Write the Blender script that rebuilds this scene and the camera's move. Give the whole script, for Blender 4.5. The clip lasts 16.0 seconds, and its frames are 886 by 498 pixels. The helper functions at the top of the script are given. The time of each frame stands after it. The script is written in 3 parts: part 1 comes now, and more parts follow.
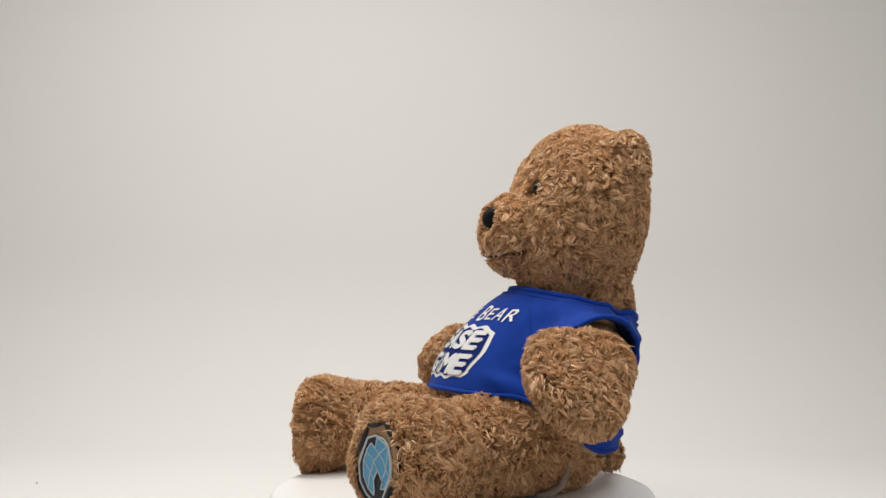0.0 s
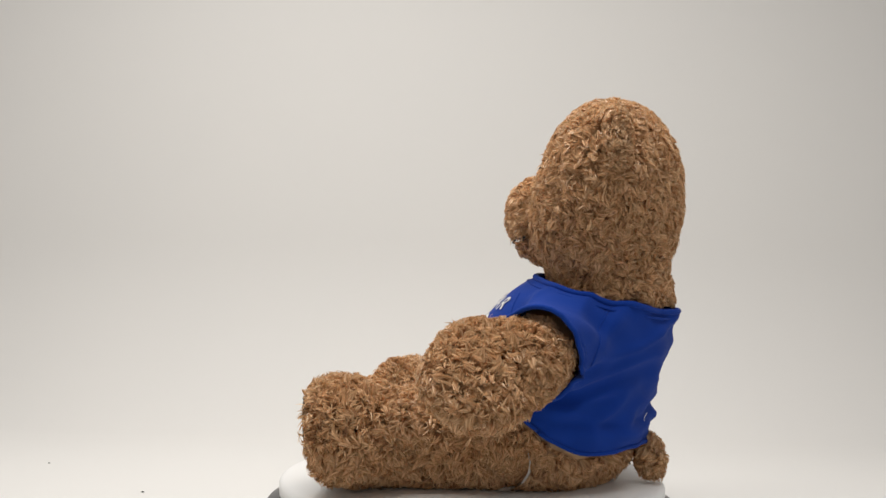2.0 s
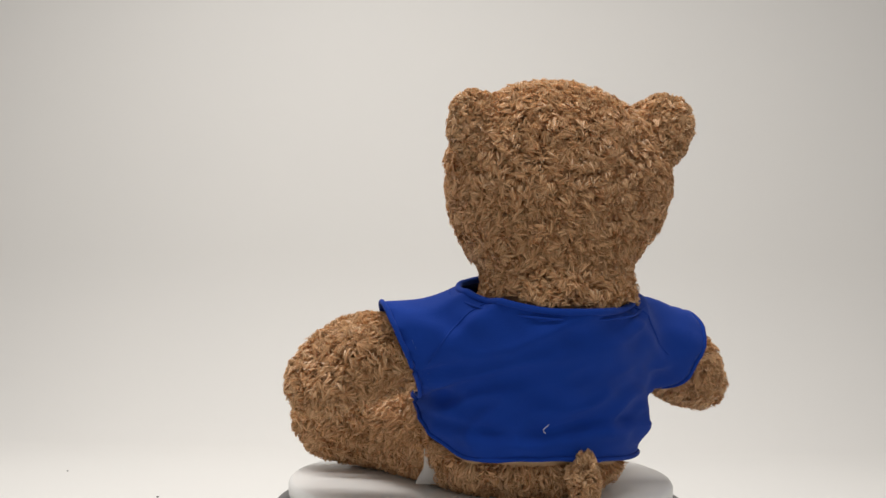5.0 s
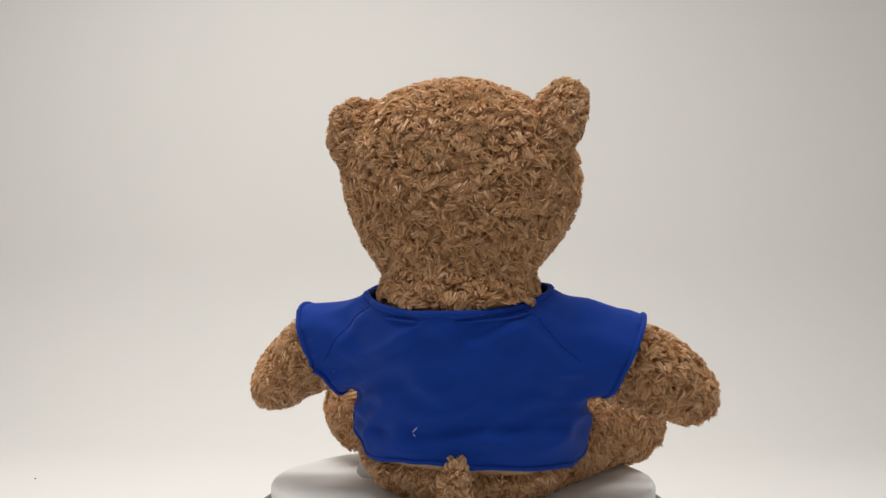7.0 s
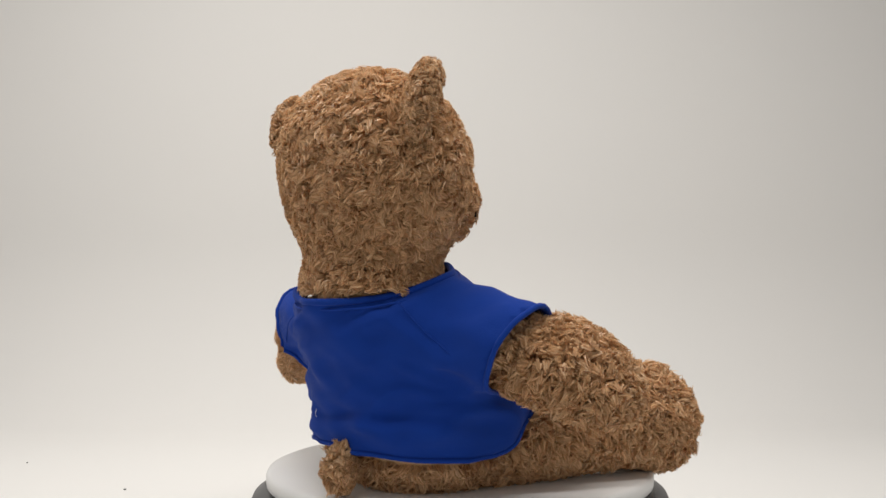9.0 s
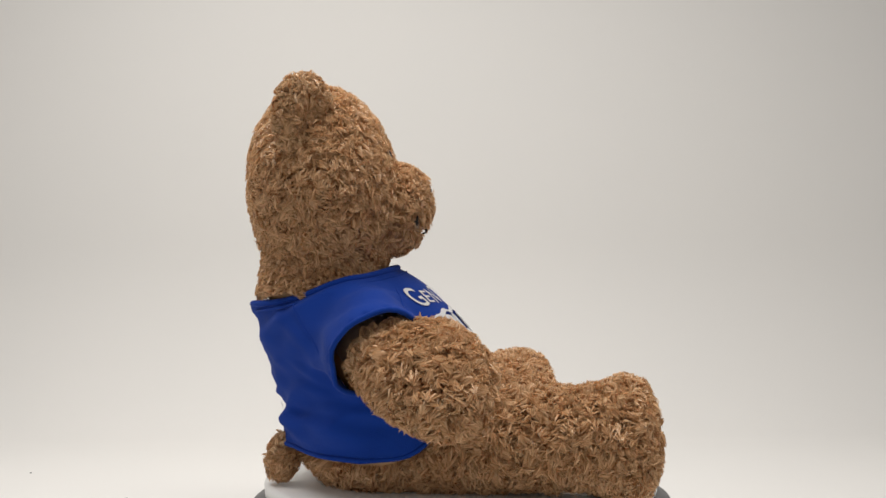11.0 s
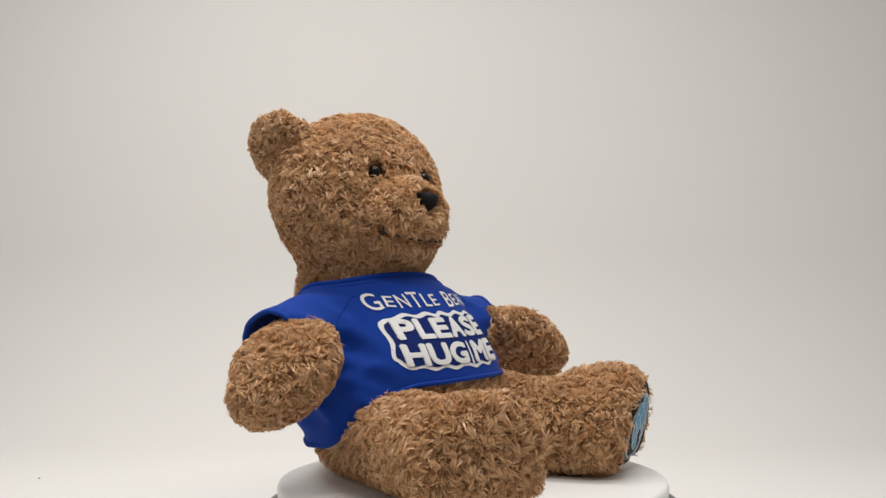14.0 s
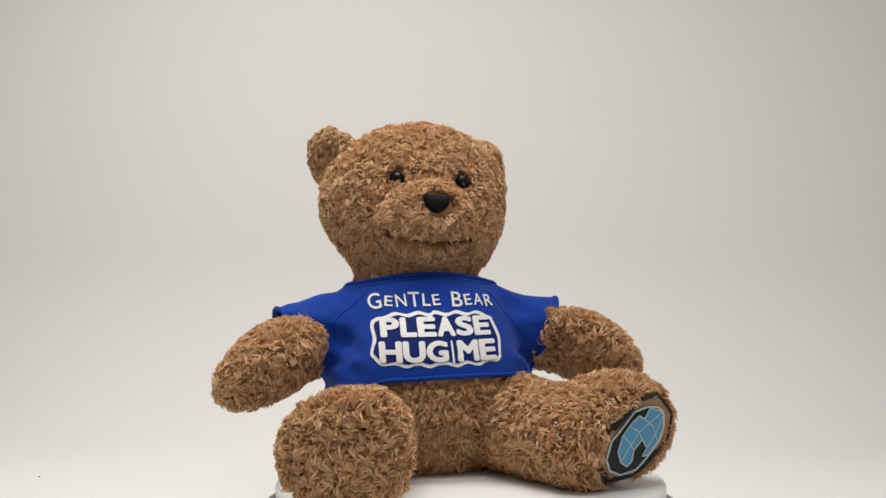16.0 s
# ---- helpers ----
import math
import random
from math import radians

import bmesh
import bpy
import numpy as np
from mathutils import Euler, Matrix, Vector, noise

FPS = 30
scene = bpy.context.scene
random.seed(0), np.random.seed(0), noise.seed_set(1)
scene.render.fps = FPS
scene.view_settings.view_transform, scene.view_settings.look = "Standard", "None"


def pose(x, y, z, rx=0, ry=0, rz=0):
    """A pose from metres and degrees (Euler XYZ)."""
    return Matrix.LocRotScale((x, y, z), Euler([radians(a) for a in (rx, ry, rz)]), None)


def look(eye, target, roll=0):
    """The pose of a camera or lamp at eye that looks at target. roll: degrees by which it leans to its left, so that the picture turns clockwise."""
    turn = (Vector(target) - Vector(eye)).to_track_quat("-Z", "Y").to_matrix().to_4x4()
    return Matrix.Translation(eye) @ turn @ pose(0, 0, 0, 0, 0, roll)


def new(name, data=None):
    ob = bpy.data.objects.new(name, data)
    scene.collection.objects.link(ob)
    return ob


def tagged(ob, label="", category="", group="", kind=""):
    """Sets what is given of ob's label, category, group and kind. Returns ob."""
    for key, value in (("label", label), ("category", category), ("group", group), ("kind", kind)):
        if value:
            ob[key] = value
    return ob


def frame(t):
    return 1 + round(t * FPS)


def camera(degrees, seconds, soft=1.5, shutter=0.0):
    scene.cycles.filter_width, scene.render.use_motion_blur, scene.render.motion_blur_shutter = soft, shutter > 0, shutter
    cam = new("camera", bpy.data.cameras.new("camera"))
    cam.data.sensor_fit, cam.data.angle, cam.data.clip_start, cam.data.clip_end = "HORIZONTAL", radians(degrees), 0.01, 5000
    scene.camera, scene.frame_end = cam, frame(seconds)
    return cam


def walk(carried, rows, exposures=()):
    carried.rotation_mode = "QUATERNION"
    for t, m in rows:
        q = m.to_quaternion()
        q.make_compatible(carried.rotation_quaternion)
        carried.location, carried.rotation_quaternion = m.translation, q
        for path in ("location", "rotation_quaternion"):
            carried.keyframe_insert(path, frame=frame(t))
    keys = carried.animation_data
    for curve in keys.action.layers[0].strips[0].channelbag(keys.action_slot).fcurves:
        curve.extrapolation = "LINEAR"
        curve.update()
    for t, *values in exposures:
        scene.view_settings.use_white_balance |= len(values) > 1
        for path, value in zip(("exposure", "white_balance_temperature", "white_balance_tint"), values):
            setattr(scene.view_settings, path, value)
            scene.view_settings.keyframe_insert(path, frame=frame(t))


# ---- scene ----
FOV, DIST, HIGH = 48.43, 0.6668, 0.1297
TOP = 0.046                     # height of the turntable's top over the table

# a phone held by hand: seconds; millimetres off its mean place; tilt, pan and roll in degrees
HELD = [(0.0, 1.5, -2.2, 7.0, 92.08, 1.26, 0.12), (0.5, 5.6, -0.4, 7.6, 91.71, 1.69, 0.04), (1.0, 8.3, -2.4, 11.8, 91.28, 1.99, 0.09),
        (1.5, 8.2, -4.3, 14.2, 90.94, 2.02, 0.39), (2.0, 2.4, -0.4, 9.2, 91.09, 1.99, 0.68), (2.5, 2.4, -2.3, 11.5, 90.94, 1.82, 0.72),
        (3.0, 4.8, -6.4, 14.1, 90.75, 2.04, 0.52), (3.2, 6.2, -6.7, 14.3, 90.76, 2.1, 0.27), (5.3, 16.1, -6.8, -8.1, 92.61, 3.56, 0.33),
        (5.5, 12.2, -5.3, -8.2, 92.45, 3.15, 0.47), (6.0, 8.0, -5.4, -7.6, 91.91, 2.48, 0.49), (6.5, -0.6, -7.2, -4.1, 92.3, 1.23, 0.02),
        (7.0, -3.3, -5.9, -4.5, 92.45, 0.82, -0.12), (7.5, -11.0, -3.6, -9.2, 92.57, -0.36, 0.12), (8.0, -16.8, -3.0, -10.4, 92.82, -1.0, 0.06),
        (8.5, -5.5, -1.1, -0.1, 91.8, 0.24, -0.18), (9.0, -6.8, 3.7, 4.8, 90.8, 0.31, -0.25), (9.5, -3.3, 6.1, 5.2, 90.72, 0.67, -0.49),
        (10.0, 0.7, 11.6, 3.4, 90.91, 0.54, -1.04), (10.2, 6.4, 11.7, 2.3, 91.03, 0.91, -1.32), (12.3, -2.5, 6.4, -6.9, 91.93, 1.36, 0.23),
        (12.5, -2.9, 7.1, -8.2, 91.87, 1.44, 0.02), (13.0, -6.3, 10.5, -6.9, 91.71, 1.11, -0.06), (13.5, -6.1, 7.7, -5.5, 91.72, 1.18, -0.16),
        (14.0, -5.3, 6.9, -4.3, 92.21, 1.14, -0.34), (14.5, -2.6, 7.6, -5.2, 92.33, 1.29, -0.01), (15.0, -0.9, 5.1, -3.9, 92.42, 1.21, -0.04),
        (15.5, -2.3, 5.2, -4.2, 92.4, 1.14, -0.1), (16.0, -2.5, 5.1, -4.4, 92.23, 1.3, -0.16)]
cam = camera(FOV, 16.0, soft=1.5)
walk(cam, [(t, pose(x / 1000, y / 1000 - DIST, z / 1000 + HIGH + TOP, tilt, 0, pan) @ pose(0, 0, 0, 0, 0, roll)) for t, x, y, z, tilt, pan, roll in HELD])

# ---- light ----
world = bpy.data.worlds.new("world")
scene.world = world
world.use_nodes = True
world.node_tree.nodes["Background"].inputs[0].default_value = (1.0, 0.95, 0.9, 1)
world.node_tree.nodes["Background"].inputs[1].default_value = 0.31


def area_lamp(name, at, target, sx, sy, watts, colour):
    data = bpy.data.lights.new(name, "AREA")
    data.spread = radians(145)
    data.shape, data.size, data.size_y, data.energy, data.color = "RECTANGLE", sx, sy, watts, colour
    ob = new(name, data)
    ob.matrix_world = look(at, target)
    return ob


area_lamp("unseen_strip", (0.0, 0.06, 0.93), (0.0, 0.09, 0), 0.75, 0.10, 2.35, (1.0, 0.965, 0.92))
area_lamp("unseen_strip", (0.0, -0.30, 0.90), (0.0, 0.02, 0.12), 0.75, 0.08, 1.7, (1.0, 0.965, 0.92))
# unseen side lamp, added only to brighten the left of the paper
area_lamp("unseen_strip", (-0.40, 0.15, 0.93), (-0.30, 0.18, 0), 0.10, 0.50, 1.45, (1.0, 0.955, 0.90))
scene.view_settings.exposure = 0.0


# ---- materials ----
def material(name, base, rough=0.6, metal=0.0, sheen=0.0, second=None, scale=40.0, bump=0.0, bump_scale=300.0, island=0.0, spec=0.5):
    m = bpy.data.materials.new(name)
    m.use_nodes = True
    nt = m.node_tree
    b = nt.nodes["Principled BSDF"]
    b.inputs["Roughness"].default_value, b.inputs["Metallic"].default_value = rough, metal
    b.inputs["Sheen Weight"].default_value = sheen
    b.inputs["Specular IOR Level"].default_value = spec
    tc = nt.nodes.new("ShaderNodeTexCoord")
    second = second or tuple(c * 0.88 for c in base)
    mix = nt.nodes.new("ShaderNodeMix")
    mix.data_type = "RGBA"
    mix.inputs["A"].default_value, mix.inputs["B"].default_value = (*base, 1), (*second, 1)
    if island:
        geo = nt.nodes.new("ShaderNodeNewGeometry")
        nt.links.new(geo.outputs["Random Per Island"], mix.inputs["Factor"])
    else:
        n = nt.nodes.new("ShaderNodeTexNoise")
        n.inputs["Scale"].default_value, n.inputs["Detail"].default_value = scale, 6
        nt.links.new(tc.outputs["Object"], n.inputs["Vector"])
        nt.links.new(n.outputs["Fac"], mix.inputs["Factor"])
    nt.links.new(mix.outputs["Result"], b.inputs["Base Color"])
    if bump:
        n2 = nt.nodes.new("ShaderNodeTexNoise")
        n2.inputs["Scale"].default_value, n2.inputs["Detail"].default_value = bump_scale, 3
        nt.links.new(tc.outputs["Object"], n2.inputs["Vector"])
        bp = nt.nodes.new("ShaderNodeBump")
        bp.inputs["Strength"].default_value, bp.inputs["Distance"].default_value = bump, 0.001
        nt.links.new(n2.outputs["Fac"], bp.inputs["Height"])
        nt.links.new(bp.outputs["Normal"], b.inputs["Normal"])
    return m


def furry(m, share):
    """Lets light through the thin fibres."""
    nt = m.node_tree
    b, out = nt.nodes["Principled BSDF"], nt.nodes["Material Output"]
    tr, mx = nt.nodes.new("ShaderNodeBsdfTranslucent"), nt.nodes.new("ShaderNodeMixShader")
    nt.links.new(b.inputs["Base Color"].links[0].from_socket, tr.inputs["Color"])
    mx.inputs[0].default_value = share
    nt.links.new(b.outputs[0], mx.inputs[1])
    nt.links.new(tr.outputs[0], mx.inputs[2])
    nt.links.new(mx.outputs[0], out.inputs["Surface"])
    return m


FUR = furry(material("plush fur", (0.99, 0.70, 0.415), 0.33, sheen=0.1, second=(0.56, 0.33, 0.152), island=1.0, spec=0.6), 0.38)
SHIRT = material("blue cotton jersey", (0.0055, 0.048, 0.345), 0.85, sheen=0.05, second=(0.0045, 0.037, 0.275), scale=60, bump=0.25, bump_scale=1400, spec=0.15)
PRINT = material("white screen print", (0.82, 0.82, 0.82), 0.6, second=(0.76, 0.76, 0.77), scale=300)
NAVY = material("blue screen print", (0.005, 0.019, 0.14), 0.8, scale=300, spec=0.15)
NOSE = material("black felt", (0.006, 0.006, 0.007), 0.85, second=(0.010, 0.010, 0.012), scale=500, bump=0.4, bump_scale=1500, spec=0.2)
EYE = material("black glossy plastic", (0.006, 0.004, 0.003), 0.12, spec=0.25)
THREAD = material("black thread", (0.015, 0.012, 0.010), 0.7)
TAG = material("white satin tag", (0.80, 0.79, 0.77), 0.5, second=(0.74, 0.73, 0.71), scale=200)
STITCH = material("blue thread", (0.03, 0.09, 0.42), 0.7)
GREY_INK = material("grey ink", (0.35, 0.35, 0.36), 0.7)
PAPER = material("white seamless backdrop paper", (0.80, 0.79, 0.77), 0.75, second=(0.77, 0.765, 0.75), scale=4, bump=0.05, bump_scale=60, spec=0.2)
DISC = material("white matt plastic", (0.86, 0.86, 0.85), 0.45, second=(0.83, 0.83, 0.82), scale=30, bump=0.05)
DARK = material("dark grey plastic", (0.05, 0.05, 0.053), 0.4, second=(0.06, 0.06, 0.062))
PAT_BLACK = material("black embroidery", (0.012, 0.016, 0.02), 0.8, scale=600, bump=0.5, bump_scale=1600)
PAT_BLUE = material("sky blue embroidery", (0.10, 0.36, 0.58), 0.7, second=(0.08, 0.31, 0.52), scale=500, bump=0.4, bump_scale=1600)
PAT_LIGHT = material("pale thread", (0.55, 0.62, 0.66), 0.7, scale=500)
PAT_TAN = material("tan felt", (0.38, 0.22, 0.12), 0.85, scale=400, bump=0.4, bump_scale=1200)


# ---- mesh tools ----
def mesh_of(name, v, f, mat, smooth=True):
    me = bpy.data.meshes.new(name)
    me.from_pydata([tuple(p) for p in v], [], [tuple(q) for q in f])
    me.materials.append(mat)
    if smooth:
        me.polygons.foreach_set("use_smooth", [True] * len(me.polygons))
    me.update()
    return me


def part(name, me, parent=None, label=""):
    ob = new(name, me)
    if parent:
        ob.parent = parent
    return tagged(ob, label)


def lathe(profile, n=96):
    v, f = [], []
    for r, z in profile:
        for i in range(n):
            a = 2 * math.pi * i / n
            v.append((r * math.cos(a), r * math.sin(a), z))
    for j in range(len(profile) - 1):
        for i in range(n):
            k = (i + 1) % n
            f.append((j * n + i, j * n + k, j * n + n + k, j * n + n + i))
    f.append(tuple(range(n))[::-1])
    f.append(tuple(range((len(profile) - 1) * n, len(profile) * n)))
    return v, f


def tube(points, radius, n=6, closed=False):
    """A round cord along the points."""
    P = np.array(points, float)
    m = len(P)
    T = np.roll(P, -1, 0) - np.roll(P, 1, 0)
    if not closed:
        T[0], T[-1] = P[1] - P[0], P[-1] - P[-2]
    T /= np.linalg.norm(T, axis=1)[:, None] + 1e-12
    up = np.array((0.31, 0.2, 0.93))
    v, f = [], []
    for i in range(m):
        a = np.cross(T[i], up)
        a /= np.linalg.norm(a) + 1e-12
        b = np.cross(T[i], a)
        r = radius if closed or 0 < i < m - 1 else radius * 0.5
        for k in range(n):
            w = 2 * math.pi * k / n
            v.append(P[i] + r * (math.cos(w) * a + math.sin(w) * b))
    for i in range(m if closed else m - 1):
        j = (i + 1) % m
        for k in range(n):
            l = (k + 1) % n
            f.append((i * n + k, i * n + l, j * n + l, j * n + k))
    if not closed:
        f.append(tuple(range(n))[::-1])
        f.append(tuple(range((m - 1) * n, m * n)))
    return v, f


def joined(*meshes):
    v, f = [], []
    for a, b in meshes:
        o = len(v)
        v += [tuple(p) for p in a]
        f += [tuple(i + o for i in q) for q in b]
    return v, f


# soft forms: rounded solids melted together, given by their distance functions
def ball(c, r, rx=0, ry=0, rz=0):
    R = np.array(Euler([radians(a) for a in (rx, ry, rz)]).to_matrix())
    c, r = np.array(c, float), np.array(r, float)

    def d(p):
        q = (p - c) @ R
        k0 = np.linalg.norm(q / r, axis=1)
        k1 = np.linalg.norm(q / r ** 2, axis=1) + 1e-9
        return np.where(k0 < 1e-6, -r.min(), k0 * (k0 - 1) / k1)
    return d


def cone(a, b, ra, rb):
    a, b = np.array(a, float), np.array(b, float)

    def d(p):
        ab = b - a
        h = np.clip((p - a) @ ab / (ab @ ab), 0, 1)
        return np.linalg.norm(p - a - h[:, None] * ab, axis=1) - (ra + (rb - ra) * h)
    return d


def melt(k, *ds):
    def d(p):
        r = ds[0](p)
        for e in ds[1:]:
            s = e(p)
            h = np.clip(0.5 + 0.5 * (s - r) / k, 0, 1)
            r = s + (r - s) * h - k * h * (1 - h)
        return r
    return d


def icosphere(sub):
    bm = bmesh.new()
    bmesh.ops.create_icosphere(bm, subdivisions=sub, radius=1)
    v = np.array([q.co[:] for q in bm.verts])
    f = np.array([[q.index for q in g.verts] for g in bm.faces])
    bm.free()
    return v, f


ICO = {n: icosphere(n) for n in (4, 5, 6)}


def outward(c, ways, d, reach=0.3):
    """Where the rays from c leave the form d."""
    lo, hi = np.zeros(len(ways)), np.full(len(ways), 0.0)
    step = 0.004
    c = np.array(c, float)
    c = np.broadcast_to(c, ways.shape)
    inside = np.ones(len(ways), bool)
    x = 0.0
    while x < reach and inside.any():
        x += step
        s = d(c + ways * x) < 0
        out = inside & ~s
        lo[out], hi[out] = x - step, x
        inside &= s
    for _ in range(14):
        mid = (lo + hi) / 2
        s = d(c + ways * mid[:, None]) < 0
        lo, hi = np.where(s, mid, lo), np.where(s, hi, mid)
    return c + ways * ((lo + hi) / 2)[:, None]


def form(c, d, sub=5):
    w, f = ICO[sub]
    return outward(c, w, d), f


def gradient(d, p, e=4e-4):
    g = np.stack([d(p + e * np.eye(3)[i]) - d(p - e * np.eye(3)[i]) for i in range(3)], 1)
    return g / (np.linalg.norm(g, axis=1)[:, None] + 1e-12)


RNG = np.random.default_rng(7)


def swirl(p, s):
    """A smooth wandering direction, by which neighbouring tufts lie alike."""
    x, y, z = (p * s).T
    return np.stack([np.sin(1.3 * y + 2.1 * z + 0.7) + np.sin(2.9 * z - 1.7 * x), np.sin(1.7 * z + 1.9 * x + 2.0) + np.sin(3.1 * x + 1.1 * y),
                     np.sin(1.5 * x - 2.3 * y + 4.0) + np.sin(2.7 * y + 1.3 * z)], 1)


def furred(name, v, f, d, parent, tufts, length=0.0092, hidden=(), label="", comb=(0, 0, -0.45), thick=0.00053):
    """A plush part: its skin and the curly tufts that grow from it, but where hidden forms cover it."""
    v, f = np.array(v), np.array(f)
    a, b, c = v[f[:, 0]], v[f[:, 1]], v[f[:, 2]]
    area = np.linalg.norm(np.cross(b - a, c - a), axis=1)
    pick = RNG.choice(len(f), int(2.3 * tufts), p=area / area.sum())
    u, w = RNG.random(len(pick)), RNG.random(len(pick))
    flip = u + w > 1
    u, w = np.where(flip, 1 - u, u), np.where(flip, 1 - w, w)
    p = a[pick] + u[:, None] * (b - a)[pick] + w[:, None] * (c - a)[pick]
    keep = p[:, 2] > 0.0025
    for h in hidden:
        keep &= h(p) > 0.0
    p = p[keep]
    n = gradient(d, p)
    m = len(p)
    # fibres stand in small locks, each with its own lie and length
    cell = np.floor((p + 0.0014 * swirl(p, 700) + RNG.normal(0, 0.0007, (m, 3))) / 0.0041).astype(np.int64)
    _, key = np.unique(cell @ np.array((73856093, 19349663, 83492791)), return_inverse=True)
    key = key.ravel()
    locks = key.max() + 1
    count = np.bincount(key, minlength=locks)[:, None]

    def of_lock(x):
        return (np.stack([np.bincount(key, x[:, i], minlength=locks) for i in range(3)], 1) / count)[key]

    flow = 0.45 * swirl(p, 170) + np.array(comb) + RNG.normal(0, 0.68, (locks, 3))[key] + RNG.normal(0, 0.22, (m, 3))
    flow -= n * (flow * n).sum(1)[:, None]
    flow /= np.linalg.norm(flow, axis=1)[:, None] + 1e-9
    side = np.cross(n, flow)
    L = length * (RNG.uniform(0.7, 1.3, locks)[key] * RNG.uniform(0.75, 1.12, m))[:, None]
    bend = (RNG.uniform(-0.9, 0.9, locks)[key] + RNG.uniform(-0.2, 0.2, m))[:, None]
    p0 = p - n * 0.001
    p1 = p + L * (0.40 * n + 0.10 * flow)
    p2 = p + L * (0.63 * n + 0.33 * flow + 0.16 * bend * side)
    p3 = p + L * (0.68 * n + 0.56 * flow + 0.42 * bend * side)
    p3 += 0.72 * (of_lock(p3) - p3)
    p2 += 0.26 * (of_lock(p2) - p2)
    low = np.minimum(p3[:, 2], 0.0)
    p3[:, 2] -= low - 0.001 * (low < 0)
    r = thick * RNG.uniform(0.7, 1.3, m)[:, None]
    turn = RNG.uniform(-0.9, 0.9, m)[:, None]
    wide = r * (np.cos(turn) * side + np.sin(turn) * (0.8 * n - 0.6 * flow))
    mid = (p1 + 2 * p2) / 3
    V = np.stack([p0 - wide, p0 + wide, mid + 0.9 * wide, mid - 0.9 * wide, p3], 1)
    F = np.array([(0, 1, 2), (0, 2, 3), (3, 2, 4)])
    FF = (np.arange(m)[:, None, None] * 5 + F[None]).reshape(-1, 3) + len(v)
    VV = np.concatenate([v, V.reshape(-1, 3)])
    FF = np.concatenate([f, FF])
    me = bpy.data.meshes.new(name)
    me.vertices.add(len(VV))
    me.vertices.foreach_set("co", VV.astype(np.float32).ravel())
    me.loops.add(FF.size)
    me.loops.foreach_set("vertex_index", FF.astype(np.int32).ravel())
    me.polygons.add(len(FF))
    me.polygons.foreach_set("loop_start", np.arange(0, FF.size, 3, dtype=np.int32))
    me.polygons.foreach_set("use_smooth", np.ones(len(FF), bool))
    me.materials.append(FUR)
    me.update(calc_edges=True)
    return part(name, me, parent, label)


# ---- the set ----
def backdrop():
    """White paper that lies on the table and curves up behind."""
    prof = [(-0.9, 0.0), (0.0, 0.0), (0.38, 0.0)]
    for i in range(1, 13):
        a = radians(90 * i / 12)
        prof.append((0.38 + 0.22 * math.sin(a), 0.22 - 0.22 * math.cos(a)))
    prof += [(0.603, 0.6), (0.61, 1.05)]
    xs = [-1.1 + 2.2 * i / 24 for i in range(25)]
    v = [(x, y, z) for y, z in prof for x in xs]
    n = len(xs)
    f = [(j * n + i, j * n + i + 1, j * n + n + i + 1, j * n + n + i) for j in range(len(prof) - 1) for i in range(n - 1)]
    ob = part("backdrop", mesh_of("backdrop", v, f, PAPER))
    tagged(ob, "white seamless paper sweep curving up behind the turntable", "backdrop", kind="structure")


def turntable():
    root = tagged(new("turntable"), "round white display turntable on a dark grey base", "turntable")
    v, f = lathe([(0.126, 0.0), (0.134, 0.002), (0.139, 0.008), (0.1395, 0.022), (0.136, 0.030), (0.127, 0.0345), (0.06, 0.0348)])
    part("base", mesh_of("base", v, f, DARK), root, "dark grey plastic base")
    v, f = lathe([(0.05, -0.0105), (0.1255, -0.0105), (0.1275, -0.009), (0.1278, -0.003), (0.1268, -0.0008), (0.1245, 0.0), (0.03, 0.0)], 128)
    d = part("disc", mesh_of("disc", v, f, DISC), root, "white plastic turning disc")
    d.location = (0, 0, TOP)
    return d


# ---- the bear ----
MX = -0.021        # the bear sits beside the turning axis; it looks along -y


def P(x, y, z):
    return (MX + x, y, z)


def seated(d):
    """The form flattened where it sits on the disc."""
    return lambda p: np.maximum(d(p), 0.0015 - p[:, 2])


def less(d, e):
    return lambda p: np.maximum(d(p), -e(p))


def grown(d, k):
    return lambda p: d(p) - k


TRUNK = melt(0.03, ball(P(0.0002, 0.0466, 0.0525), (0.0722, 0.0662, 0.0655)), ball(P(0.001, 0.0739, 0.104), (0.0603, 0.051, 0.0363)))
TORSO = seated(grown(TRUNK, -0.006))
HEAD = melt(0.008, melt(0.014, ball(P(-0.0026, 0.0866, 0.1939), (0.0660, 0.0396, 0.0512), -3.9, -7.6, 5.8), cone(P(-0.0040, 0.0858, 0.1517), P(-0.0040, 0.0858, 0.105), 0.0282, 0.0282), ball(P(-0.0030, 0.0867, 0.1234), (0.0425, 0.0338, 0.0258)),
                         ball(P(0.0017, 0.0820, 0.1722), (0.0528, 0.0402, 0.0436), 0, 0, -2.3)), ball(P(0.0007, 0.0392, 0.1720), (0.0303, 0.0172, 0.0240), 12, 0, 4.7))
ARM_L = melt(0.012, cone(P(0.0505, 0.0698, 0.0935), P(0.0996, 0.0687, 0.0855), 0.0180, 0.0175), ball(P(0.1195, 0.0496, 0.0780), (0.0135, 0.0358, 0.0296), 40.9, -41.8, 39.5))
ARM_R = melt(0.012, cone(P(-0.0585, 0.0606, 0.0957), P(-0.1090, 0.0366, 0.0775), 0.0185, 0.0165), ball(P(-0.1095, 0.0212, 0.0774), (0.0370, 0.026, 0.0178), -11.2, -32.1, 19.0))
